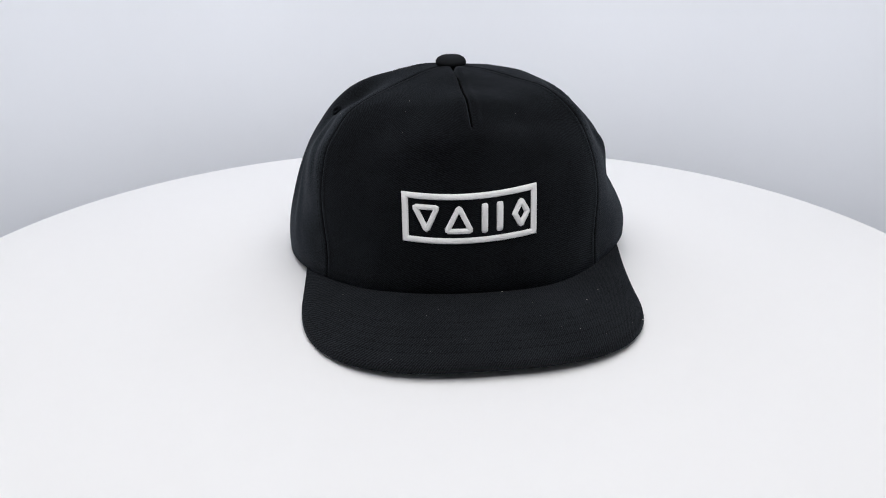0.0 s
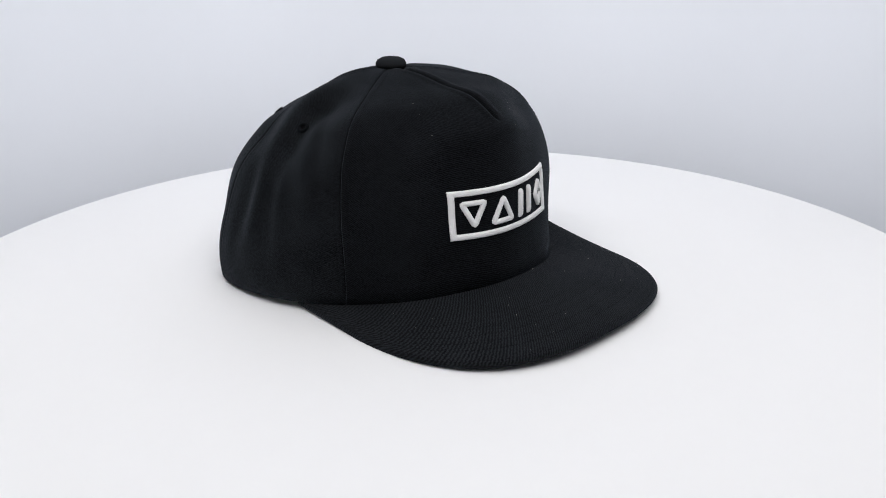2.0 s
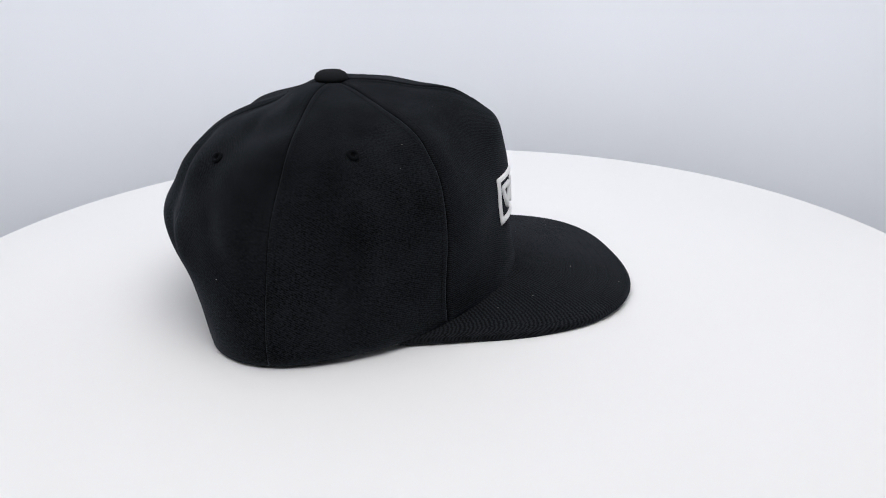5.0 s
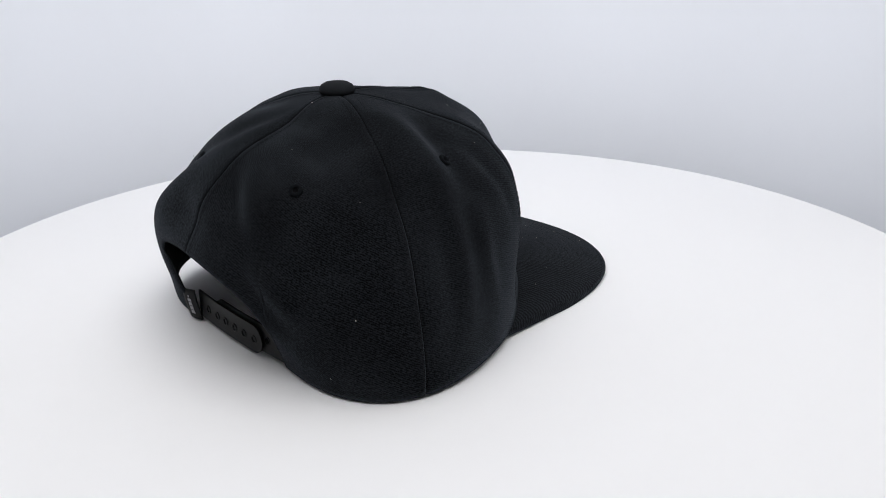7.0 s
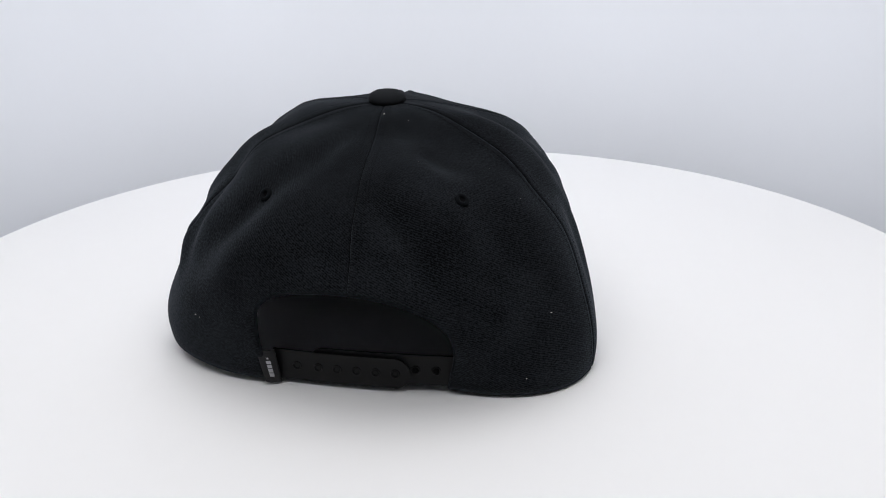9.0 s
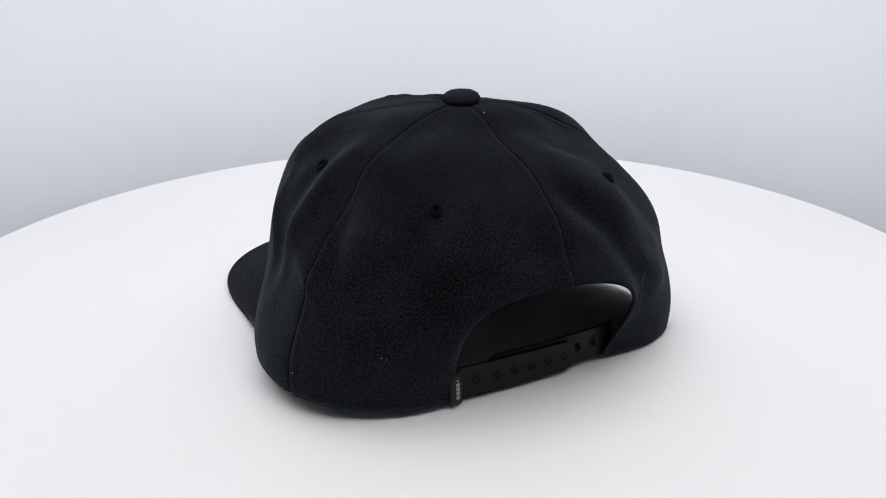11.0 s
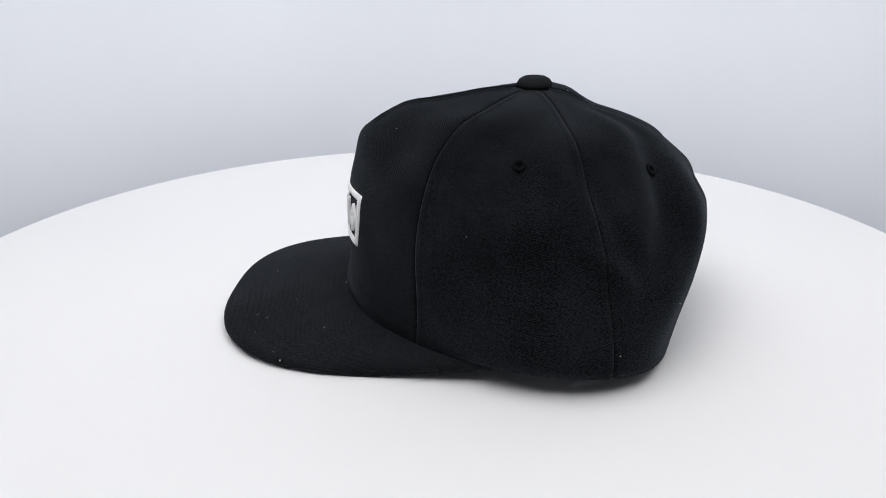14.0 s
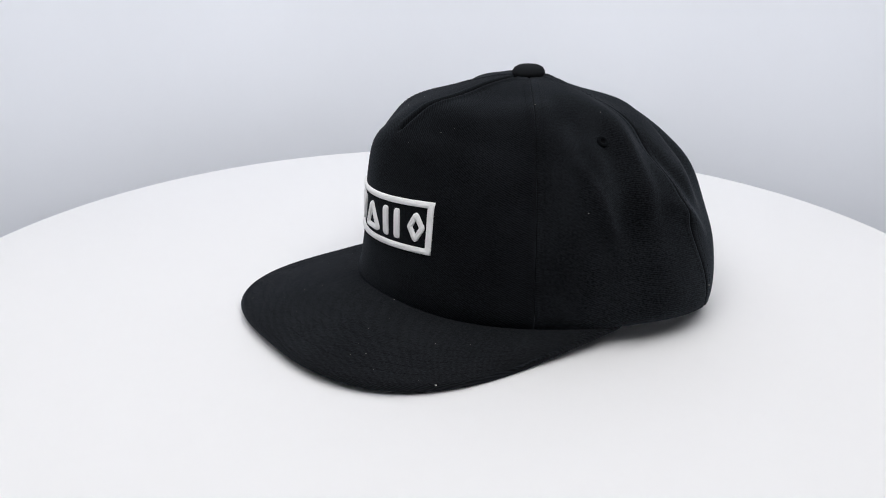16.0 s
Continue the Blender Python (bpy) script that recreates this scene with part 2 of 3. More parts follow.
SWELL = np.array((
    (-0.0015, -0.00156, -0.00012, -0.00076, 0.0014, 0.0005, -0.00098, -0.00011, -1e-05, -0.00019, 0.0002, 0.0002, -8e-05, 3e-05, -6e-05),
    (-0.00199, -1e-05, 0.00116, 0.00056, 7e-05, 0.00029, 0.00101, -0.00014, -0.00067, -0.00033, -0.0002, 0.00041, 0.00023, 0.00078, 0.00011),
    (-0.00161, -0.00104, 0.00012, -0.00026, 0.00068, -0.00057, -0.00027, 0.00034, -0.0007, 0.00085, -0.0005, 0.0012, -0.00036, 0.00049, 0.00037),
    (-0.00029, -0.00097, 0.00024, -0.00074, -0.00048, 7e-05, 0.00055, 0.00014, -0.00071, -0.00024, 0.00031, 0.00186, -0.00054, 5e-05, -0.00096),
    (0.00052, -0.00251, -0.00073, 0.00298, -0.00063, -0.00165, 0.0008, 0.00031, 0.00035, -0.00143, -0.00064, 0.00251, -0.00011, 0.00018, -0.00021),
    (0.00136, -0.00157, -0.00011, 0.00178, -0.00065, -0.00094, 0.00054, 0.00167, -0.00038, -0.00115, 0.00088, 0.00092, -0.00069, -0.00083, 1e-05),
))


def terms(c, ph):
    return (c[0] + c[1] * np.cos(ph) + c[2] * np.cos(2 * ph) + c[3] * np.cos(3 * ph) + c[4] * np.cos(4 * ph)
            + c[5] * np.sin(ph) + c[6] * np.sin(2 * ph) + c[7] * np.sin(3 * ph))


# soft folds of the unworn cloth: height (+) or depth (-) and half width in metres, then a bowed line of (azimuth, way down the panel)
FOLDS = [
    (0.0019, 0.0085, (262, 0.12), (268, 0.34), (262, 0.60)), (-0.0041, 0.0085, (282, 0.24), (274, 0.42), (277, 0.62)),
    (0.0018, 0.0060, (264, 0.60), (266, 0.74), (263, 0.90)), (0.0014, 0.0055, (277, 0.66), (275, 0.80), (277, 0.94)),
    (-0.0014, 0.0050, (285, 0.36), (290, 0.55), (294, 0.78)), (0.0037, 0.0130, (302, 0.34), (304, 0.46), (304, 0.62)), (-0.0016, 0.0060, (257, 0.66), (259, 0.80), (256, 0.92)),
    (0.0032, 0.0070, (95, 0.28), (91, 0.50), (89, 0.86)), (0.0025, 0.0045, (66, 0.55), (72, 0.68), (77, 0.84)),
    (-0.0035, 0.0085, (82, 0.36), (80, 0.55), (83, 0.80)), (-0.0028, 0.0060, (104, 0.46), (110, 0.62), (114, 0.76)),
    (0.0026, 0.0045, (98, 0.74), (104, 0.71), (112, 0.80)),
    (-0.0054, 0.0095, (143, 0.42), (134, 0.60), (114, 0.82)), (0.0013, 0.0070, (146, 0.64), (137, 0.74), (124, 0.88)), (-0.0022, 0.0130, (140, 0.58), (134, 0.70), (129, 0.82)),
    (-0.0034, 0.0100, (156, 0.22), (154, 0.32), (150, 0.42)), (-0.0052, 0.0085, (184, 0.50), (191, 0.58), (198, 0.66)),
    (-0.0026, 0.0060, (196, 0.72), (204, 0.78), (212, 0.85)), (0.0030, 0.0130, (233, 0.42), (236, 0.52), (235, 0.62)),
    (-0.0044, 0.0095, (71, 0.34), (70, 0.48), (66, 0.64)), (0.0016, 0.0150, (2, 0.54), (14, 0.54), (28, 0.57)), (0.0016, 0.0150, (-28, 0.55), (-14, 0.54), (-2, 0.55)), (0.0016, 0.0110, (-18, 0.575), (-2, 0.57), (14, 0.575)), (-0.0034, 0.0110, (192, 0.22), (204, 0.235), (217, 0.19)), (0.0034, 0.0085, (207, 0.73), (213, 0.765), (220, 0.80)), (-0.0021, 0.0090, (214, 0.46), (216, 0.53), (218, 0.58)), (-0.0027, 0.0110, (160, 0.60), (167, 0.66), (176, 0.70)),
    (-0.0029, 0.0110, (112, 0.14), (112, 0.20), (110, 0.28)), (-0.0029, 0.0110, (246, 0.14), (244, 0.20), (242, 0.28)), (-0.0024, 0.0100, (178, 0.20), (178, 0.26), (176, 0.34)),
    (-0.0029, 0.0110, (134, 0.88), (128, 0.93), (122, 0.96)), (-0.0021, 0.0200, (-23, 0.60), (-22, 0.84), (-23, 1.0)), (0.0010, 0.0140, (22, 0.72), (22, 0.84), (22, 0.95)), (-0.0035, 0.0030, (148, 0.84), (146.5, 0.90), (146, 0.97)),
    (-0.0018, 0.0060, (222, 0.62), (228, 0.72), (238, 0.80)), (-0.0014, 0.0050, (206, 0.30), (214, 0.36), (222, 0.38)),
]


def swell(ph, s):
    h = np.clip(1 - np.abs(s[..., None] - SWELL_AT) / SWELL_WIDE, 0, 1)
    k = np.arange(1, 8)
    waves = np.stack([np.cos(ph[..., None] * k), np.sin(ph[..., None] * k)], -1).reshape(*ph.shape, 14)
    waves = np.concatenate([np.ones((*ph.shape, 1)), waves], -1)
    return np.sum((h * h * (3 - 2 * h)) * (waves @ SWELL.T), -1)


F33 = np.linspace(0, 1, 33)


def crown(ph, s, detail=True):
    ph, s = np.broadcast_arrays(np.asarray(ph, float), np.asarray(s, float))
    R, Z, N, K = terms(RIM_R, ph), terms(RIM_Z, ph), np.clip(terms(SQUARE, ph), 1.1, 6), terms(BULGE, ph)
    a = np.clip(s, 0, 1) * np.pi / 2
    S, C = np.sin(a) ** (2 / N), np.clip(np.cos(a), 0, 1) ** (2 / N)
    rho = R * S * (1 + K * 4 * C * (1 - C) + terms(WAIST, ph) * 4 * C * (1 - C) * (1 - 2 * C))
    lift = swell(ph, s)
    if detail:
        deg = np.degrees(ph) % 360
        for d, w, p0, p1, p2 in FOLDS:
            az = (1 - F33) ** 2 * p0[0] + 2 * F33 * (1 - F33) * p1[0] + F33 ** 2 * p2[0]
            h = (1 - F33) ** 2 * p0[1] + 2 * F33 * (1 - F33) * p1[1] + F33 ** 2 * p2[1]
            da = ((deg[..., None] - az + 180) % 360 - 180) * 0.00166 * np.sin(np.minimum(h, 1) * 1.5708) ** 0.8
            fade = np.sin(np.pi * (0.06 + 0.88 * F33)) ** 0.7
            lift = lift + d * np.max(fade * np.exp(-(da ** 2 + ((s[..., None] - h) * 0.155) ** 2) / w ** 2), -1)
    up = C ** 2
    rho = rho + lift * np.sqrt(1 - up ** 2)
    z = Z + (TOP_Z - Z) * C + lift * up
    return np.stack([rho * np.sin(ph), -rho * np.cos(ph), z], -1)


def crown_normal(ph, s, detail=False, e=0.004):
    du = crown(ph + e, s, detail) - crown(ph - e, s, detail)
    dv = crown(ph, np.minimum(s + e, 1), detail) - crown(ph, np.maximum(s - e, 0.001), detail)
    n = np.cross(dv, du)
    n = n / np.maximum(np.linalg.norm(n, axis=-1, keepdims=True), 1e-9)
    p = crown(ph, s, False)
    out = np.sum(n * (p - np.array([0, 0, 0.03])), -1, keepdims=True)
    return np.where(out < 0, -n, n)


def arch(ph):
    """How far down the cloth reaches: 1 at the rim, less over the strap's opening."""
    w = np.clip((ph - ARCH_MID) / ARCH_HALF, -1, 1)
    k = np.where(w < 0, (1 - np.abs(w) ** 6) ** 0.57, (1 - np.abs(w) ** 3) ** 0.31)
    return 1 - 0.23 * k


def panel(name, p0, p1, cap, cloth, label="", dart=False):
    n, m = max(24, int(abs(p1 - p0) / radians(0.8))), 90
    u = np.linspace(0, 1, n)
    u = np.sort(np.concatenate([u, [0.004, 0.010, 0.018, 0.982, 0.990, 0.996]]))
    if dart:
        mid = (0 - p0) / (p1 - p0)
        u = np.sort(np.concatenate([u, mid + np.array([-0.009, -0.006, -0.004, -0.0025, -0.001, 0, 0.001, 0.0025, 0.004, 0.006, 0.009])]))
    for edge in (-1, 1):
        w = (ARCH_MID + edge * ARCH_HALF - p0) / (p1 - p0)
        if 0.01 < w < 0.99:
            u = np.sort(np.concatenate([u, w - edge * np.array([0.0005, 0.002, 0.005, 0.01])]))
    ph = (p0 + (p1 - p0) * u)[:, None]
    v = np.linspace(0, 1, m)[None]
    s = 0.012 + (arch(ph) - 0.012) * v
    P = crown(ph, s)
    Nn = crown_normal(ph, s)
    rad = np.linalg.norm(P[..., :2], axis=-1)
    d = np.minimum(np.abs(ph - p0), np.abs(p1 - ph)) * rad
    drop = 0.0006 * np.exp(-(d / 0.0006) ** 2) - 0.00020 * np.exp(-((d - 0.0028) / 0.0018) ** 2)
    if dart:
        dd = np.abs(ph) * rad
        k = np.clip((0.52 - s) / 0.06, 0, 1)
        drop = drop + k * (0.0024 * np.exp(-(dd / 0.0009) ** 2) - 0.0007 * np.exp(-((dd - 0.0035) / 0.0022) ** 2))
    P = P - Nn * drop[..., None]
    arc = np.concatenate([np.zeros((len(u), 1)), np.cumsum(np.linalg.norm(np.diff(P, axis=1), axis=-1), axis=1)], 1)
    uv = np.stack([(ph - (p0 + p1) / 2) * 0.095 + 0 * arc, arc], -1)
    ob = grid_mesh(name, P, cloth, cap, label, uv, flip=True)
    ob.data.materials.append(INSIDE)
    thicken(ob, 0.0014).modifiers["cloth"].material_offset = 1
    return ob


def brim_edge(u):
    A, B, m, z0, c2, tw, yb, xo, cz = BRIM
    th = (u + 1) / 2 * np.pi
    c, s = -np.cos(th), np.sin(th)
    x = A * np.sign(c) * np.abs(c) ** (2 / m) + xo
    y = yb - B * np.abs(s) ** (2 / m)
    return np.stack([x, y, z0 + c2 * (x / 0.1) ** 2 + tw * x / 0.1 + cz * s], -1)


BRIM_HALF = 1.3478
BRIM_T = 0.0035


def brim_point(u, w):
    """u from side to side (-1 to 1), w from the crown (0) to the outer edge (1); the top face."""
    u, w = np.broadcast_arrays(np.asarray(u, float), np.asarray(w, float))
    ph = u * BRIM_HALF
    i = crown(ph, np.ones_like(ph), False) * np.array([0.97, 0.97, 1])
    o = brim_edge(u)
    P = i + (o - i) * w[..., None]
    P[..., 2] += 0.0012 * np.sin(np.pi * w) * (1 - u ** 2)
    return P


def build_brim(cap):
    u = np.sin(np.linspace(-1, 1, 141) * np.pi / 2)[:, None]
    w = np.concatenate([np.linspace(0, 0.96, 44), [0.975, 0.985, 0.993, 0.998, 1.0]])[None]
    top = brim_point(u, w)
    lip = np.clip((w - 0.96) / 0.04, 0, 1) ** 3 * BRIM_T * 0.42
    lip = np.maximum(lip, np.clip((np.abs(u) - 0.985) / 0.015, 0, 1) ** 2 * BRIM_T * 0.5)
    rows = sum(np.exp(-((w - k) / 0.006) ** 2) for k in STITCH_ROWS)
    T = top.copy()
    T[..., 2] -= lip + 0.00012 * rows
    Bt = top.copy()
    Bt[..., 2] += lip - BRIM_T
    P = np.concatenate([T, Bt[:, ::-1]], 1)
    arc = np.cumsum(np.linalg.norm(np.diff(P, axis=1, prepend=P[:, :1]), axis=-1), axis=1)
    uv = np.stack([P[..., 0], -arc], -1)
    ob = grid_mesh("brim", P, LIT_BRIM_TWILL, cap, "flat black twill brim with rows of stitching", uv, flip=True)
    for k in STITCH_ROWS:
        uu = np.linspace(-0.86, 0.86, 400)
        pts = brim_point(uu, np.full_like(uu, k))
        pts[:, 2] -= 0.00006
        dashes("stitch_line", pts, ob, 0.00013)
    return ob


STITCH_ROWS = (0.955, 0.82, 0.73, 0.64, 0.55, 0.46)


def dashes(name, pts, parent, r, every=0.0030, on=0.72, out=None):
    """A row of short thread stitches, one joined mesh."""
    seg = np.linalg.norm(np.diff(pts, axis=0), axis=1)
    L = np.concatenate([[0], np.cumsum(seg)])
    V, F = [], []
    k = 0.0
    while k + every < L[-1]:
        ends = [np.array([np.interp(x, L, pts[:, c]) for c in range(3)]) for x in (k, k + every * on)]
        tan = ends[1] - ends[0]
        tan /= max(np.linalg.norm(tan), 1e-9)
        up = np.array([0, 0, 1.0]) if out is None else np.array([np.interp(k, L, out[:, c]) for c in range(3)])
        side = np.cross(tan, up)
        side /= max(np.linalg.norm(side), 1e-9)
        b0 = len(V)
        mid = (ends[0] + ends[1]) / 2
        for e, sc in ((ends[0], 0.5), (mid, 1.0), (ends[1], 0.5)):
            for a, b in ((1, 0), (0.5, 0.9), (-0.5, 0.9), (-1, 0)):
                V.append(e + side * a * r * 1.2 * sc + up * b * r * sc)
        for j in (0, 4):
            for i in range(3):
                F.append((b0 + j + i, b0 + j + i + 1, b0 + j + i + 5, b0 + j + i + 4))
        k += every
    mesh = bpy.data.meshes.new(name)
    mesh.from_pydata([tuple(p) for p in V], [], F)
    mesh.update()
    return link_mesh(name, mesh, THREAD, parent)


def seam_stitches(cap, ph, s0, s1, gap):
    s = np.linspace(s0, s1, 160)
    nn = crown_normal(np.full_like(s, ph), s)
    tube("seam_line", list(crown(np.full_like(s, ph), s) - nn * 0.0002), 0.00013, SEAM_THREAD, cap, "", sides=6, flat=0.6, normals=list(nn))
    for side in (-1, 1):
        base = crown(np.full_like(s, ph), s)
        rad = np.maximum(np.linalg.norm(base[:, :2], axis=1), 0.012)
        az = ph + side * gap / rad
        nn = crown_normal(az, s)
        dashes("seam_stitching", crown(az, s) + nn * 0.0002, cap, 0.00014, out=nn)


def on_front(x, z):
    """The azimuth and height parameter of the front panel at x across and z up."""
    ph, s = x / 0.1, 0.8
    for _ in range(7):
        p = crown(np.array([ph, ph + 0.002, ph]), np.array([s, s, s + 0.002]), False)
        ax, az = (p[1, 0] - p[0, 0]) / 0.002, (p[1, 2] - p[0, 2]) / 0.002
        bx, bz = (p[2, 0] - p[0, 0]) / 0.002, (p[2, 2] - p[0, 2]) / 0.002
        ex, ez = x - p[0, 0], z - p[0, 2]
        det = ax * bz - bx * az
        ph += (ex * bz - bx * ez) / det
        s = min(max(s + (ax * ez - az * ex) / det, 0.3), 0.99)
    return ph, s


def front_point(x, z, lift):
    ph, s = on_front(x, z + 0.022 * x)
    n = crown_normal(np.array(ph), np.array(s))
    return crown(ph, s) + n * lift, n


# the emblem: a raised white frame with raised plain wedges and bars in it
EM_X0, EM_X1, EM_Z0, EM_Z1 = -0.0410, 0.0358, 0.0459, 0.0750


def emblem_frame(cap):
    b = 0.0017
    x0, x1, z0, z1 = EM_X0 + b, EM_X1 - b, EM_Z0 + b, EM_Z1 - b
    path = []
    for (ax, az), (bx, bz), n in (((x0, z0), (x1, z0), 40), ((x1, z0), (x1, z1), 16), ((x1, z1), (x0, z1), 40), ((x0, z1), (x0, z0), 16)):
        path += [(ax + (bx - ax) * i / n, az + (bz - az) * i / n) for i in range(n)]
    section = [(-1, -0.6), (-1, 0.35), (-0.8, 0.8), (-0.4, 1.0), (0.4, 1.0), (0.8, 0.8), (1, 0.35), (1, -0.6)]
    cx, cz = (x0 + x1) / 2, (z0 + z1) / 2
    hx, hz = (x1 - x0) / 2, (z1 - z0) / 2
    bm = bmesh.new()
    rings = []
    for x, z in path:
        ring = []
        for a, h in section:
            gx, gz = (x - cx) / hx, (z - cz) / hz
            ox = a * b * (gx if abs(gx) > 0.999 else 0)
            oz = a * b * (gz if abs(gz) > 0.999 else 0)
            p, _ = front_point(x + ox, z + oz, h * 0.0013)
            ring.append(bm.verts.new(p))
        rings.append(ring)
    n = len(rings)
    for i in range(n):
        A, B = rings[i], rings[(i + 1) % n]
        for k in range(len(section) - 1):
            bm.faces.new((A[k], A[k + 1], B[k + 1], B[k]))
    bmesh.ops.recalc_face_normals(bm, faces=bm.faces)
    part("emblem_frame", bm, WHITE_THREAD, cap, "raised white embroidered rectangular frame")


def emblem_shape(cap, outline, label):
    """A domed, rounded patch of satin stitch over a plain outline given on the front panel."""
    n = 48
    pts = [Vector((x, z, 0)) for x, z in outline]
    per = [(pts[(i + 1) % len(pts)] - p).length for i, p in enumerate(pts)]
    total = sum(per)
    ring = []
    for k in range(n):
        d = k / n * total
        for i, p in enumerate(pts):
            if d <= per[i]:
                ring.append(p.lerp(pts[(i + 1) % len(pts)], d / per[i]))
                break
            d -= per[i]
    for _ in range(2):
        ring = [(ring[i - 1] + ring[i] * 2 + ring[(i + 1) % n]) / 4 for i in range(n)]
    c = sum(ring, Vector()) / n
    bm = bmesh.new()
    loops = []
    for f, h in ((1.0, -0.0006), (1.0, 0.0005), (0.93, 0.0011), (0.80, 0.0015), (0.45, 0.0016)):
        loops.append([bm.verts.new(front_point(*(c + (p - c) * f).xy, h)[0]) for p in ring])
    mid = bm.verts.new(front_point(c.x, c.y, 0.0016)[0])
    for A, B in zip(loops, loops[1:]):
        for k in range(n):
            bm.faces.new((A[k], A[(k + 1) % n], B[(k + 1) % n], B[k]))
    for k in range(n):
        bm.faces.new((loops[-1][k], loops[-1][(k + 1) % n], mid))
    bmesh.ops.recalc_face_normals(bm, faces=bm.faces)
    part("emblem_shape", bm, WHITE_THREAD, cap, label)


def emblem_ring(cap, corners, label, wide=0.0015):
    """A closed ridge of satin stitch along straight runs between corners, soft at the corners."""
    pts = [Vector((x, z)) for x, z in corners]
    path = []
    for i, p in enumerate(pts):
        q = pts[(i + 1) % len(pts)]
        path += [p.lerp(q, k / 14) for k in range(14)]
    n = len(path)
    path = [(path[i - 1] + path[i] * 2 + path[(i + 1) % n]) / 4 for i in range(n)]
    section = [(-1, -0.5), (-1, 0.4), (-0.75, 0.85), (-0.3, 1.0), (0.3, 1.0), (0.75, 0.85), (1, 0.4), (1, -0.5)]
    bm = bmesh.new()
    rings = []
    for i in range(n):
        d = (path[(i + 1) % n] - path[i - 1]).normalized()
        side = Vector((d.y, -d.x))
        rings.append([bm.verts.new(front_point(*(path[i] + side * a * wide), h * 0.0015)[0]) for a, h in section])
    for i in range(n):
        A, B = rings[i], rings[(i + 1) % n]
        for k in range(len(section) - 1):
            bm.faces.new((A[k], A[k + 1], B[k + 1], B[k]))
    bmesh.ops.recalc_face_normals(bm, faces=bm.faces)
    part("emblem_shape", bm, WHITE_THREAD, cap, label)


def emblem_bar(cap, x0, x1, z0, z1):
    emblem_shape(cap, [(x0, z0), (x1, z0), (x1, z1), (x0, z1)], "raised white plain bar")


def build_button(cap):
    prof = [(0.0, 0.0060), (0.003, 0.0059), (0.0062, 0.0054), (0.0086, 0.0041), (0.0098, 0.0020), (0.0097, 0.0004), (0.0080, -0.0012), (0.006, -0.0018), (0, -0.0018)]
    ob = ring_solid("button", prof, COVER, cap, "cloth-covered top button", n=40)
    ob.location = (0, 0, TOP_Z + 0.0004)


def build_eyelet(cap, deg, s):
    ph = math.radians(deg)
    p, n = crown(ph, s), crown_normal(np.array(ph), np.array(s), True, 0.02)
    p = p + n * 0.0003
    z = Vector(n)
    x = z.orthogonal().normalized()
    y = z.cross(x)
    ring = []
    bm = bmesh.new()
    N = 28
    for i in range(N):
        a = 6.283185 * i / N
        rad = x * math.cos(a) + y * math.sin(a)
        wob = 1 + 0.05 * math.sin(a * 7)
        ring.append([bm.verts.new(Vector(p) + rad * (0.0025 + 0.0011 * wob * math.cos(b)) + z * (0.0003 + 0.0010 * wob * math.sin(b)))
                     for b in [6.283185 * k / 8 for k in range(8)]])
    for i in range(N):
        A, B = ring[i], ring[(i + 1) % N]
        for k in range(8):
            bm.faces.new((A[k], A[(k + 1) % 8], B[(k + 1) % 8], B[k]))
    bmesh.ops.recalc_face_normals(bm, faces=bm.faces)
    ob = part("eyelet", bm, EYELET_THREAD, cap, "stitched black eyelet")
    bm = bmesh.new()
    hub = bm.verts.new(Vector(p) - z * 0.0002)
    rim = [bm.verts.new(Vector(p) + (x * math.cos(6.283185 * k / 16) + y * math.sin(6.283185 * k / 16)) * 0.0019 + z * 0.0003) for k in range(16)]
    for k in range(16):
        bm.faces.new((hub, rim[k], rim[(k + 1) % 16]))
    part("hole", bm, LINING, ob)


def build_binding(cap):
    """The cord-like folded edge round the strap's opening."""
    ph = ARCH_MID + ARCH_HALF * np.sin(np.linspace(-1, 1, 81) * np.pi / 2)
    s = arch(ph)
    n = crown_normal(ph, np.minimum(s, 0.99))
    pts = crown(ph, s) - n * 0.0008
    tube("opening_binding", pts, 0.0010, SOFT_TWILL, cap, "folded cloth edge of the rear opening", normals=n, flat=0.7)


def build_sweatband(cap):
    ph = np.linspace(ARCH_MID + ARCH_HALF + 0.03, ARCH_MID - ARCH_HALF - 0.03 + 2 * np.pi, 200)[:, None]
    s = np.linspace(0.80, 0.995, 14)[None]
    P = crown(ph, s) - crown_normal(ph, s) * 0.0032
    uv = np.stack([ph * 0.09 + 0 * s, 0 * ph + s * 0.05], -1)
    thicken(grid_mesh("sweatband", P, LINING, cap, "black cloth sweatband inside the rim", uv), 0.0008)


def strap_line(deg):
    """Across, depth and outward direction of the rear strap's gently bowed line; deg runs from 143 at one end to 208 at the other."""
    x = 0.0505 - (deg - 143) / 65 * 0.0925
    n = Vector((0.0757 + 1.972 * x, 1.0, 0.0)).normalized()
    return Vector((x, 0.0737 - 0.0757 * x - 0.986 * x * x, 0.0)), n


def strap_point(deg, h, off):
    q, n = strap_line(deg)
    return q + n * off + Vector((0, 0, STRAP_Z + h))


STRAP_Z = 0.0030
STRAP_H = 0.0160


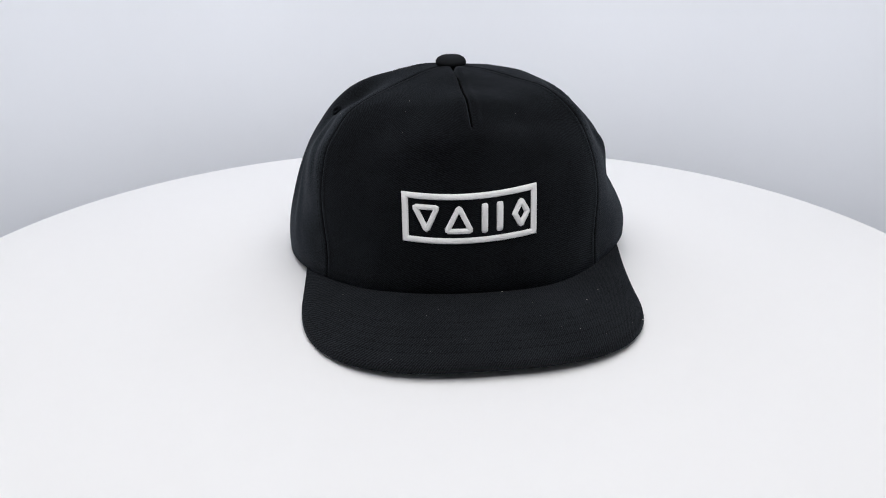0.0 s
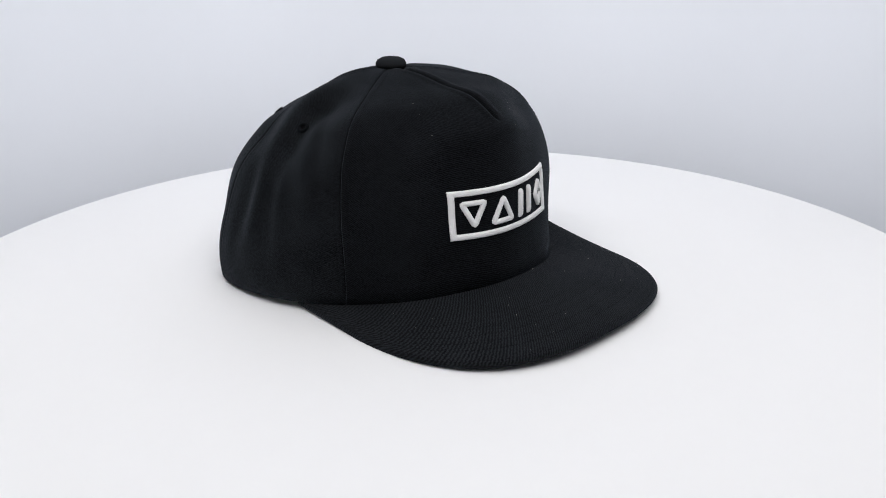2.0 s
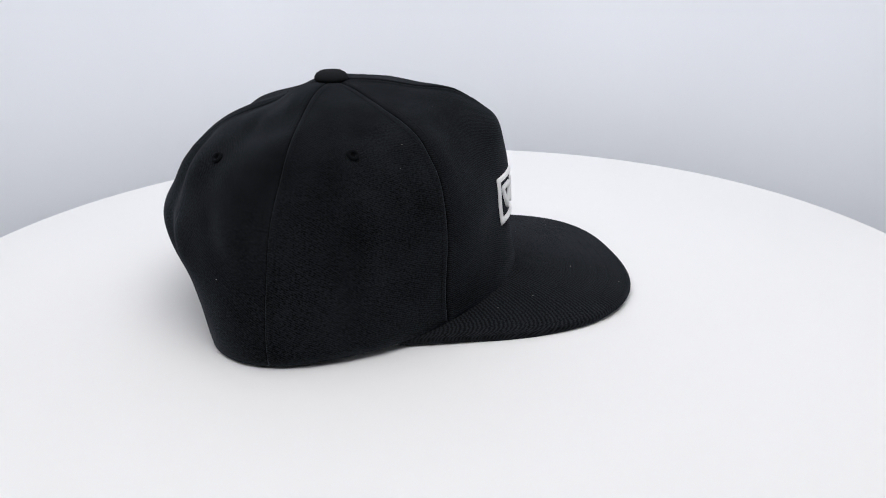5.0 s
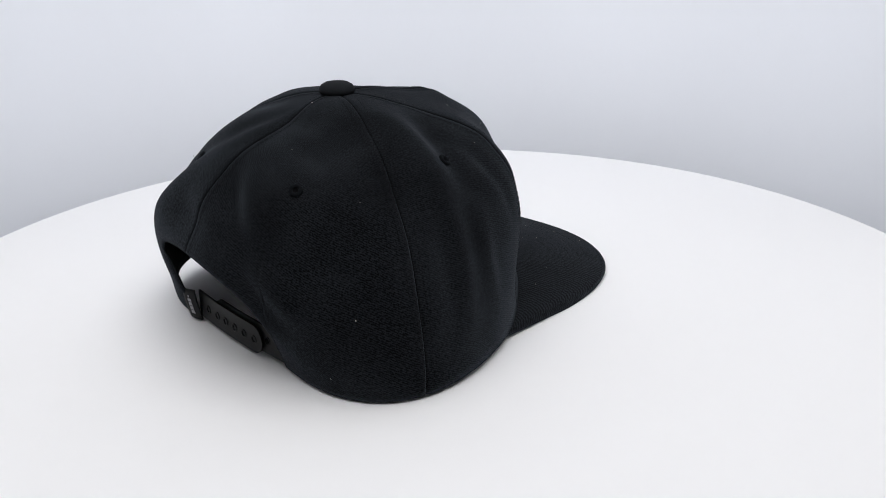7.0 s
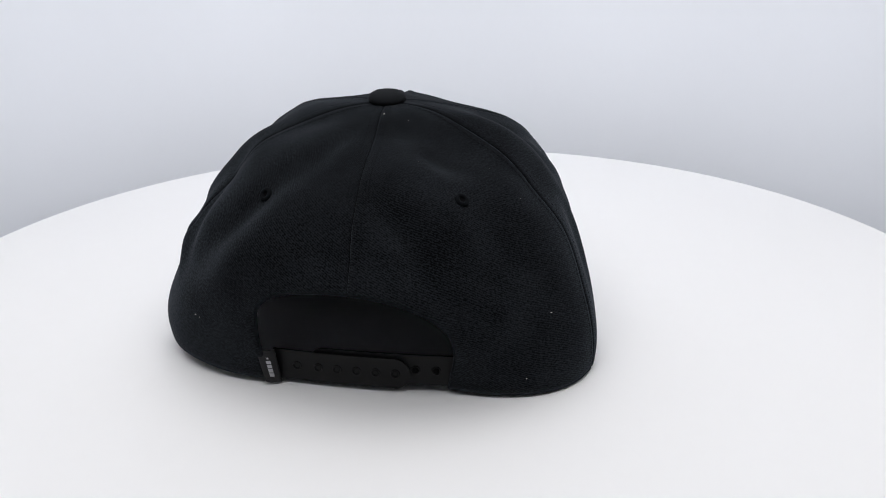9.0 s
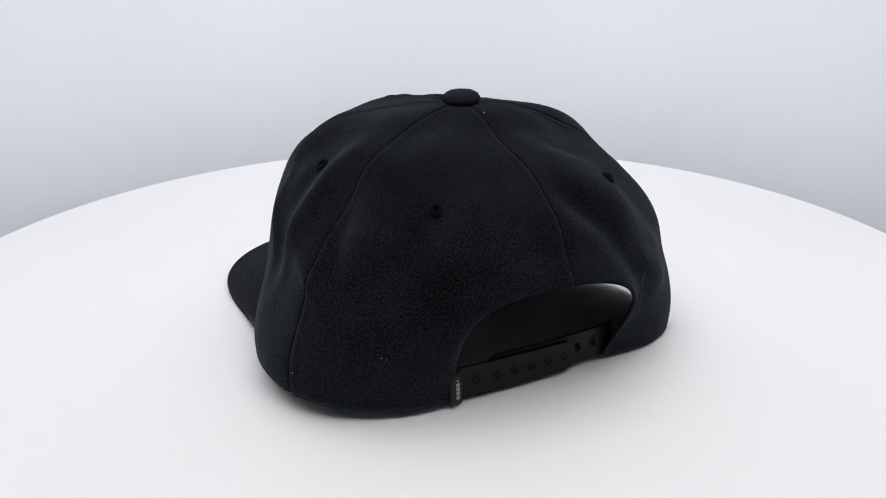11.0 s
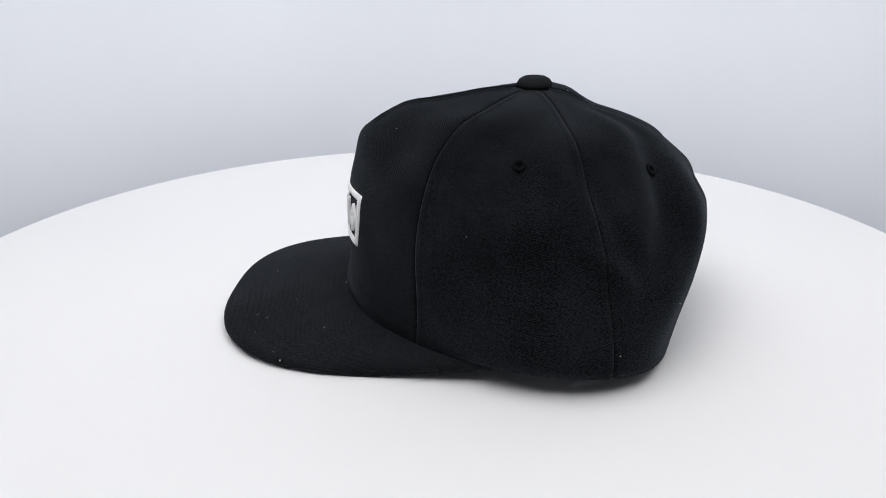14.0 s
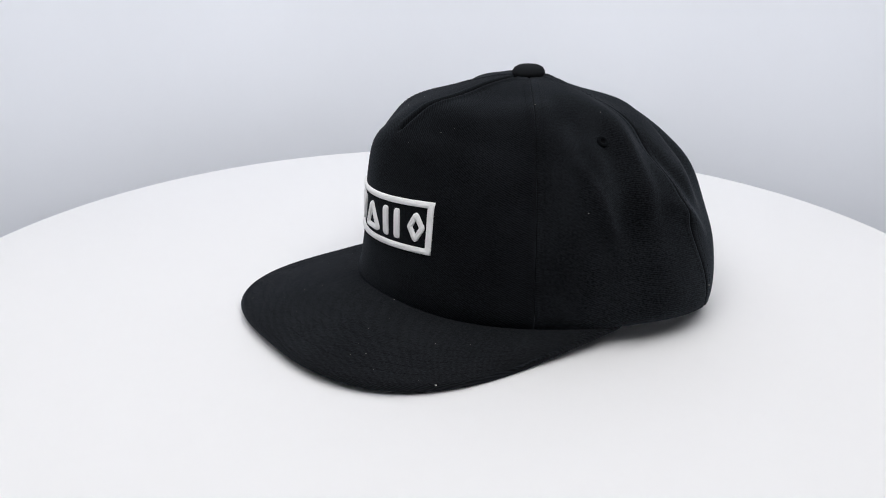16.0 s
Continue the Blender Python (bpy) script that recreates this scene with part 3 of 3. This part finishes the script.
def build_strap(cap, name, a0, a1, off, round_at, holes, label, rise=0.0):
    """One half of the snap closure: a curved plastic band with a rounded end."""
    n, m = 70, 8
    t = 0.0012
    bm = bmesh.new()
    fr, bk = [], []
    for i in range(n + 1):
        f = i / n
        deg = a0 + (a1 - a0) * f
        left = (1 - f if round_at else f) * abs(a1 - a0) * 0.00142
        k = STRAP_H / 2
        cut = k - math.sqrt(max(k * k - max(k - left, 0) ** 2, 0.0)) if left < k else 0.0
        cut = min(cut, k * 0.97)
        fr.append([bm.verts.new(strap_point(deg, rise + cut + (STRAP_H - 2 * cut) * j / m, off)) for j in range(m + 1)])
        bk.append([bm.verts.new(strap_point(deg, rise + cut + (STRAP_H - 2 * cut) * j / m, off - t)) for j in range(m + 1)])
    for g, flip in ((fr, 0), (bk, 1)):
        for i in range(n):
            for j in range(m):
                bm.faces.new((g[i][j], g[i + 1][j], g[i + 1][j + 1], g[i][j + 1]))
    for i in range(n):
        for j in (0, m):
            bm.faces.new((fr[i][j], fr[i + 1][j], bk[i + 1][j], bk[i][j]))
    for i in (0, n):
        for j in range(m):
            bm.faces.new((fr[i][j], fr[i][j + 1], bk[i][j + 1], bk[i][j]))
    bmesh.ops.recalc_face_normals(bm, faces=bm.faces)
    ob = part(name, bm, PLASTIC, cap, label)
    ob.data.set_sharp_from_angle(angle=radians(40))
    for deg in holes:
        c = strap_point(deg, rise + STRAP_H / 2, off)
        out = strap_line(deg)[1]
        side = Vector((0, 0, 1)).cross(out)
        pts = [c + (side * math.cos(k * 0.5236) + Vector((0, 0, 1)) * math.sin(k * 0.5236)) * 0.0021 + out * 0.0001 for k in range(12)]
        tube("snap_ring", pts, 0.0004, PLASTIC, ob, closed=True, normals=[out] * 12, sides=6)
        bm = bmesh.new()
        hub = bm.verts.new(c + out * (0.0013 if name == "stud_strap" else -0.0003))
        ring = [bm.verts.new(c + (side * math.cos(k * 0.5236) + Vector((0, 0, 1)) * math.sin(k * 0.5236)) * 0.0016 + out * 0.0001) for k in range(12)]
        for k in range(12):
            bm.faces.new((ring[k], ring[(k + 1) % 12], hub))
        part("snap_centre", bm, LINING, ob)
    return ob


TAG = (Vector((0.0545, 0.0732, 0.0025)), Vector((0.0468, 0.0706, 0.0014)), Vector((0.0570, 0.0758, 0.0212)), Vector((0.0486, 0.0732, 0.0204)))


def tag_point(q, f, lift):
    """Across (q) and up (f) the tag, which slopes inwards to its foot and bows a little."""
    bl, br, tl, tr = TAG
    p = bl.lerp(br, q).lerp(tl.lerp(tr, q), f)
    n = (br - bl).cross(tl - bl).normalized()
    n = n if n.y > 0 else -n
    return p + n * (lift + 0.0007 * math.sin(math.pi * q) + 0.0006 * math.sin(math.pi * f))


def build_tag(cap):
    """A small folded woven tag at the edge of the opening, with pale bars on it."""
    bm = bmesh.new()
    front = [[bm.verts.new(tag_point(i / 6, j / 8, 0.0)) for j in range(9)] for i in range(7)]
    back = [[bm.verts.new(tag_point(i / 6, j / 8, -0.0008)) for j in range(9)] for i in range(7)]
    for g in (front, back):
        for i in range(6):
            for j in range(8):
                bm.faces.new((g[i][j], g[i + 1][j], g[i + 1][j + 1], g[i][j + 1]))
    for i in range(6):
        for j in (0, 8):
            bm.faces.new((front[i][j], front[i + 1][j], back[i + 1][j], back[i][j]))
    for i in (0, 6):
        for j in range(8):
            bm.faces.new((front[i][j], front[i][j + 1], back[i][j + 1], back[i][j]))
    bmesh.ops.recalc_face_normals(bm, faces=bm.faces)
    tag = part("tag", bm, SATIN, cap, "small black woven side tag with pale bars")
    for f0, f1, q0, q1 in ((0.20, 0.31, 0.36, 0.62), (0.34, 0.45, 0.36, 0.62), (0.48, 0.58, 0.36, 0.62), (0.61, 0.70, 0.36, 0.62), (0.76, 0.80, 0.44, 0.54)):
        bm = bmesh.new()
        low = [bm.verts.new(tag_point(q, f, -0.0001)) for q, f in ((q0, f0), (q1, f0), (q1, f1), (q0, f1))]
        top = [bm.verts.new(tag_point(q, f, 0.0002)) for q, f in ((q0, f0), (q1, f0), (q1, f1), (q0, f1))]
        bm.faces.new(top)
        for k in range(4):
            bm.faces.new((low[k], low[(k + 1) % 4], top[(k + 1) % 4], top[k]))
        bmesh.ops.recalc_face_normals(bm, faces=bm.faces)
        part("pale_bar", bm, GREY_THREAD, tag, smooth=False)


def speck(cap, p, n, size):
    bm = bmesh.new()
    bmesh.ops.create_icosphere(bm, subdivisions=1, radius=size)
    for v in bm.verts:
        v.co = Vector((v.co.x * random.uniform(0.6, 1.8), v.co.y * random.uniform(0.5, 1.3), v.co.z * 0.6)) + Vector(p) + Vector(n) * size * 0.4
    part("lint_speck", bm, LINT, cap, "tiny pale lint speck")


def build_cap():
    cap = new("baseball_cap")
    tagged(cap, "black cotton twill snapback cap with raised white emblem on the turntable", "cap")
    panel("front_panel", SEAM_FRONT_R, SEAM_FRONT_L, cap, TWILL, "stiff one-piece black twill front panel with a top dart", dart=True)
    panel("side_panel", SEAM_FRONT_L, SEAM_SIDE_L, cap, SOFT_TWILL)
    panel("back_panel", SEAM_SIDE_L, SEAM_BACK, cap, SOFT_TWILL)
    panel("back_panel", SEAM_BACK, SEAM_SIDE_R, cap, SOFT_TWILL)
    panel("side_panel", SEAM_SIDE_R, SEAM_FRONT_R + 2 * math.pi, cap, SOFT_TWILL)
    build_brim(cap)
    build_button(cap)
    emblem_frame(cap)
    emblem_ring(cap, [(-0.0340, 0.0670), (-0.0216, 0.0670), (-0.0276, 0.0534)], "raised white hollow wedge pointing down")
    emblem_ring(cap, [(-0.0164, 0.0534), (-0.0030, 0.0534), (-0.0096, 0.0672)], "raised white hollow wedge pointing up")
    emblem_bar(cap, 0.0030, 0.0066, 0.0516, 0.0688)
    emblem_bar(cap, 0.0118, 0.0154, 0.0516, 0.0688)
    emblem_ring(cap, [(0.0262, 0.0672), (0.0300, 0.0602), (0.0262, 0.0532), (0.0224, 0.0602)], "raised white hollow lozenge")
    for deg, s in EYELETS:
        build_eyelet(cap, deg, s)
    for ph, s1 in ((SEAM_FRONT_L, 0.99), (SEAM_FRONT_R, 0.99), (SEAM_SIDE_L, 0.99), (SEAM_SIDE_R, 0.99), (SEAM_BACK, 0.78)):
        seam_stitches(cap, ph, 0.06, s1, 0.0042)
    s = np.linspace(0.08, 0.50, 40)
    nn = crown_normal(np.zeros_like(s), s)
    tube("dart_seam", list(crown(np.zeros_like(s), s) - nn * 0.0010), 0.0006, SEAM_THREAD, cap, "", sides=6, normals=list(nn))
    build_binding(cap)
    build_sweatband(cap)
    build_strap(cap, "hole_strap", 143.0, 191.5, 0.0016, True, (151.6, 159.3, 166.0, 172.9, 179.6, 186.4), "black plastic snap strap with holes")
    build_strap(cap, "stud_strap", 209.0, 155.5, -0.0004, True, (193.3, 200.4), "black plastic snap strap with studs", 0.0016)
    build_tag(cap)
    for deg, s, size in ((128, 0.862, 0.0003), (129, 0.867, 0.00015), (106.9, 0.955, 0.00036), (231, 0.80, 0.0003), (224, 0.955, 0.00025),
                         (184, 0.119, 0.0004), (20, 0.42, 0.00018), (68, 0.74, 0.0002), (330, 0.30, 0.0002)):
        ph = math.radians(deg)
        speck(cap, crown(ph, s), crown_normal(np.array(ph), np.array(s)), size)
    for u, w, size in ((0.70, 0.985, 0.0005), (0.1, 0.05, 0.0003), (0.45, 0.4, 0.00028), (0.3, 0.7, 0.0002), (-0.2, 0.5, 0.0002)):
        speck(cap, brim_point(u, w), (0, 0, 1), size)
    for k in range(16):
        u, w, size = random.uniform(-0.7, 0.7), random.uniform(0.2, 0.95), random.uniform(0.00010, 0.00019)
        speck(cap, brim_point(u, w), (0, 0, 1), size)
    for k in range(18):
        ph, s, size = random.uniform(0, 6.28), random.uniform(0.15, 0.7), random.uniform(0.00009, 0.00016)
        speck(cap, crown(ph, s), crown_normal(np.array(ph), np.array(s)), size)
    ph, s = radians(139.6), 0.50
    p, n = Vector(crown(ph, s)), Vector(crown_normal(np.array(ph), np.array(s)))
    tube("loose_thread", [p, p + n * 0.0012 + Vector((0, 0, 0.0006)), p + n * 0.0020 + Vector((0.0004, 0, 0.0016)), p + n * 0.0022 + Vector((0.0010, 0, 0.0024))],
         0.00013, EYELET_THREAD, cap, "short loose black thread by an eyelet", sides=5)
    return cap


EYELETS = ((81.0, 0.452), (138.0, 0.480), (213.2, 0.470), (274.0, 0.458))

turntable = build_turntable()
cap = build_cap()


def motions():
    """The turntable and the cap on it turn together, steadily."""
    turns, rides = [], []
    for k in range(33):
        t = k * 0.5
        a = RATE * t
        c, s = math.cos(radians(a)), math.sin(radians(a))
        turns.append((t, pose(0, 0, 0, 0, 0, a)))
        rides.append((t, pose(c * CAP_X - s * CAP_Y, s * CAP_X + c * CAP_Y, 0, 0, 0, CAP_YAW + a)))
    walk(turntable, turns)
    walk(cap, rides)


motions()
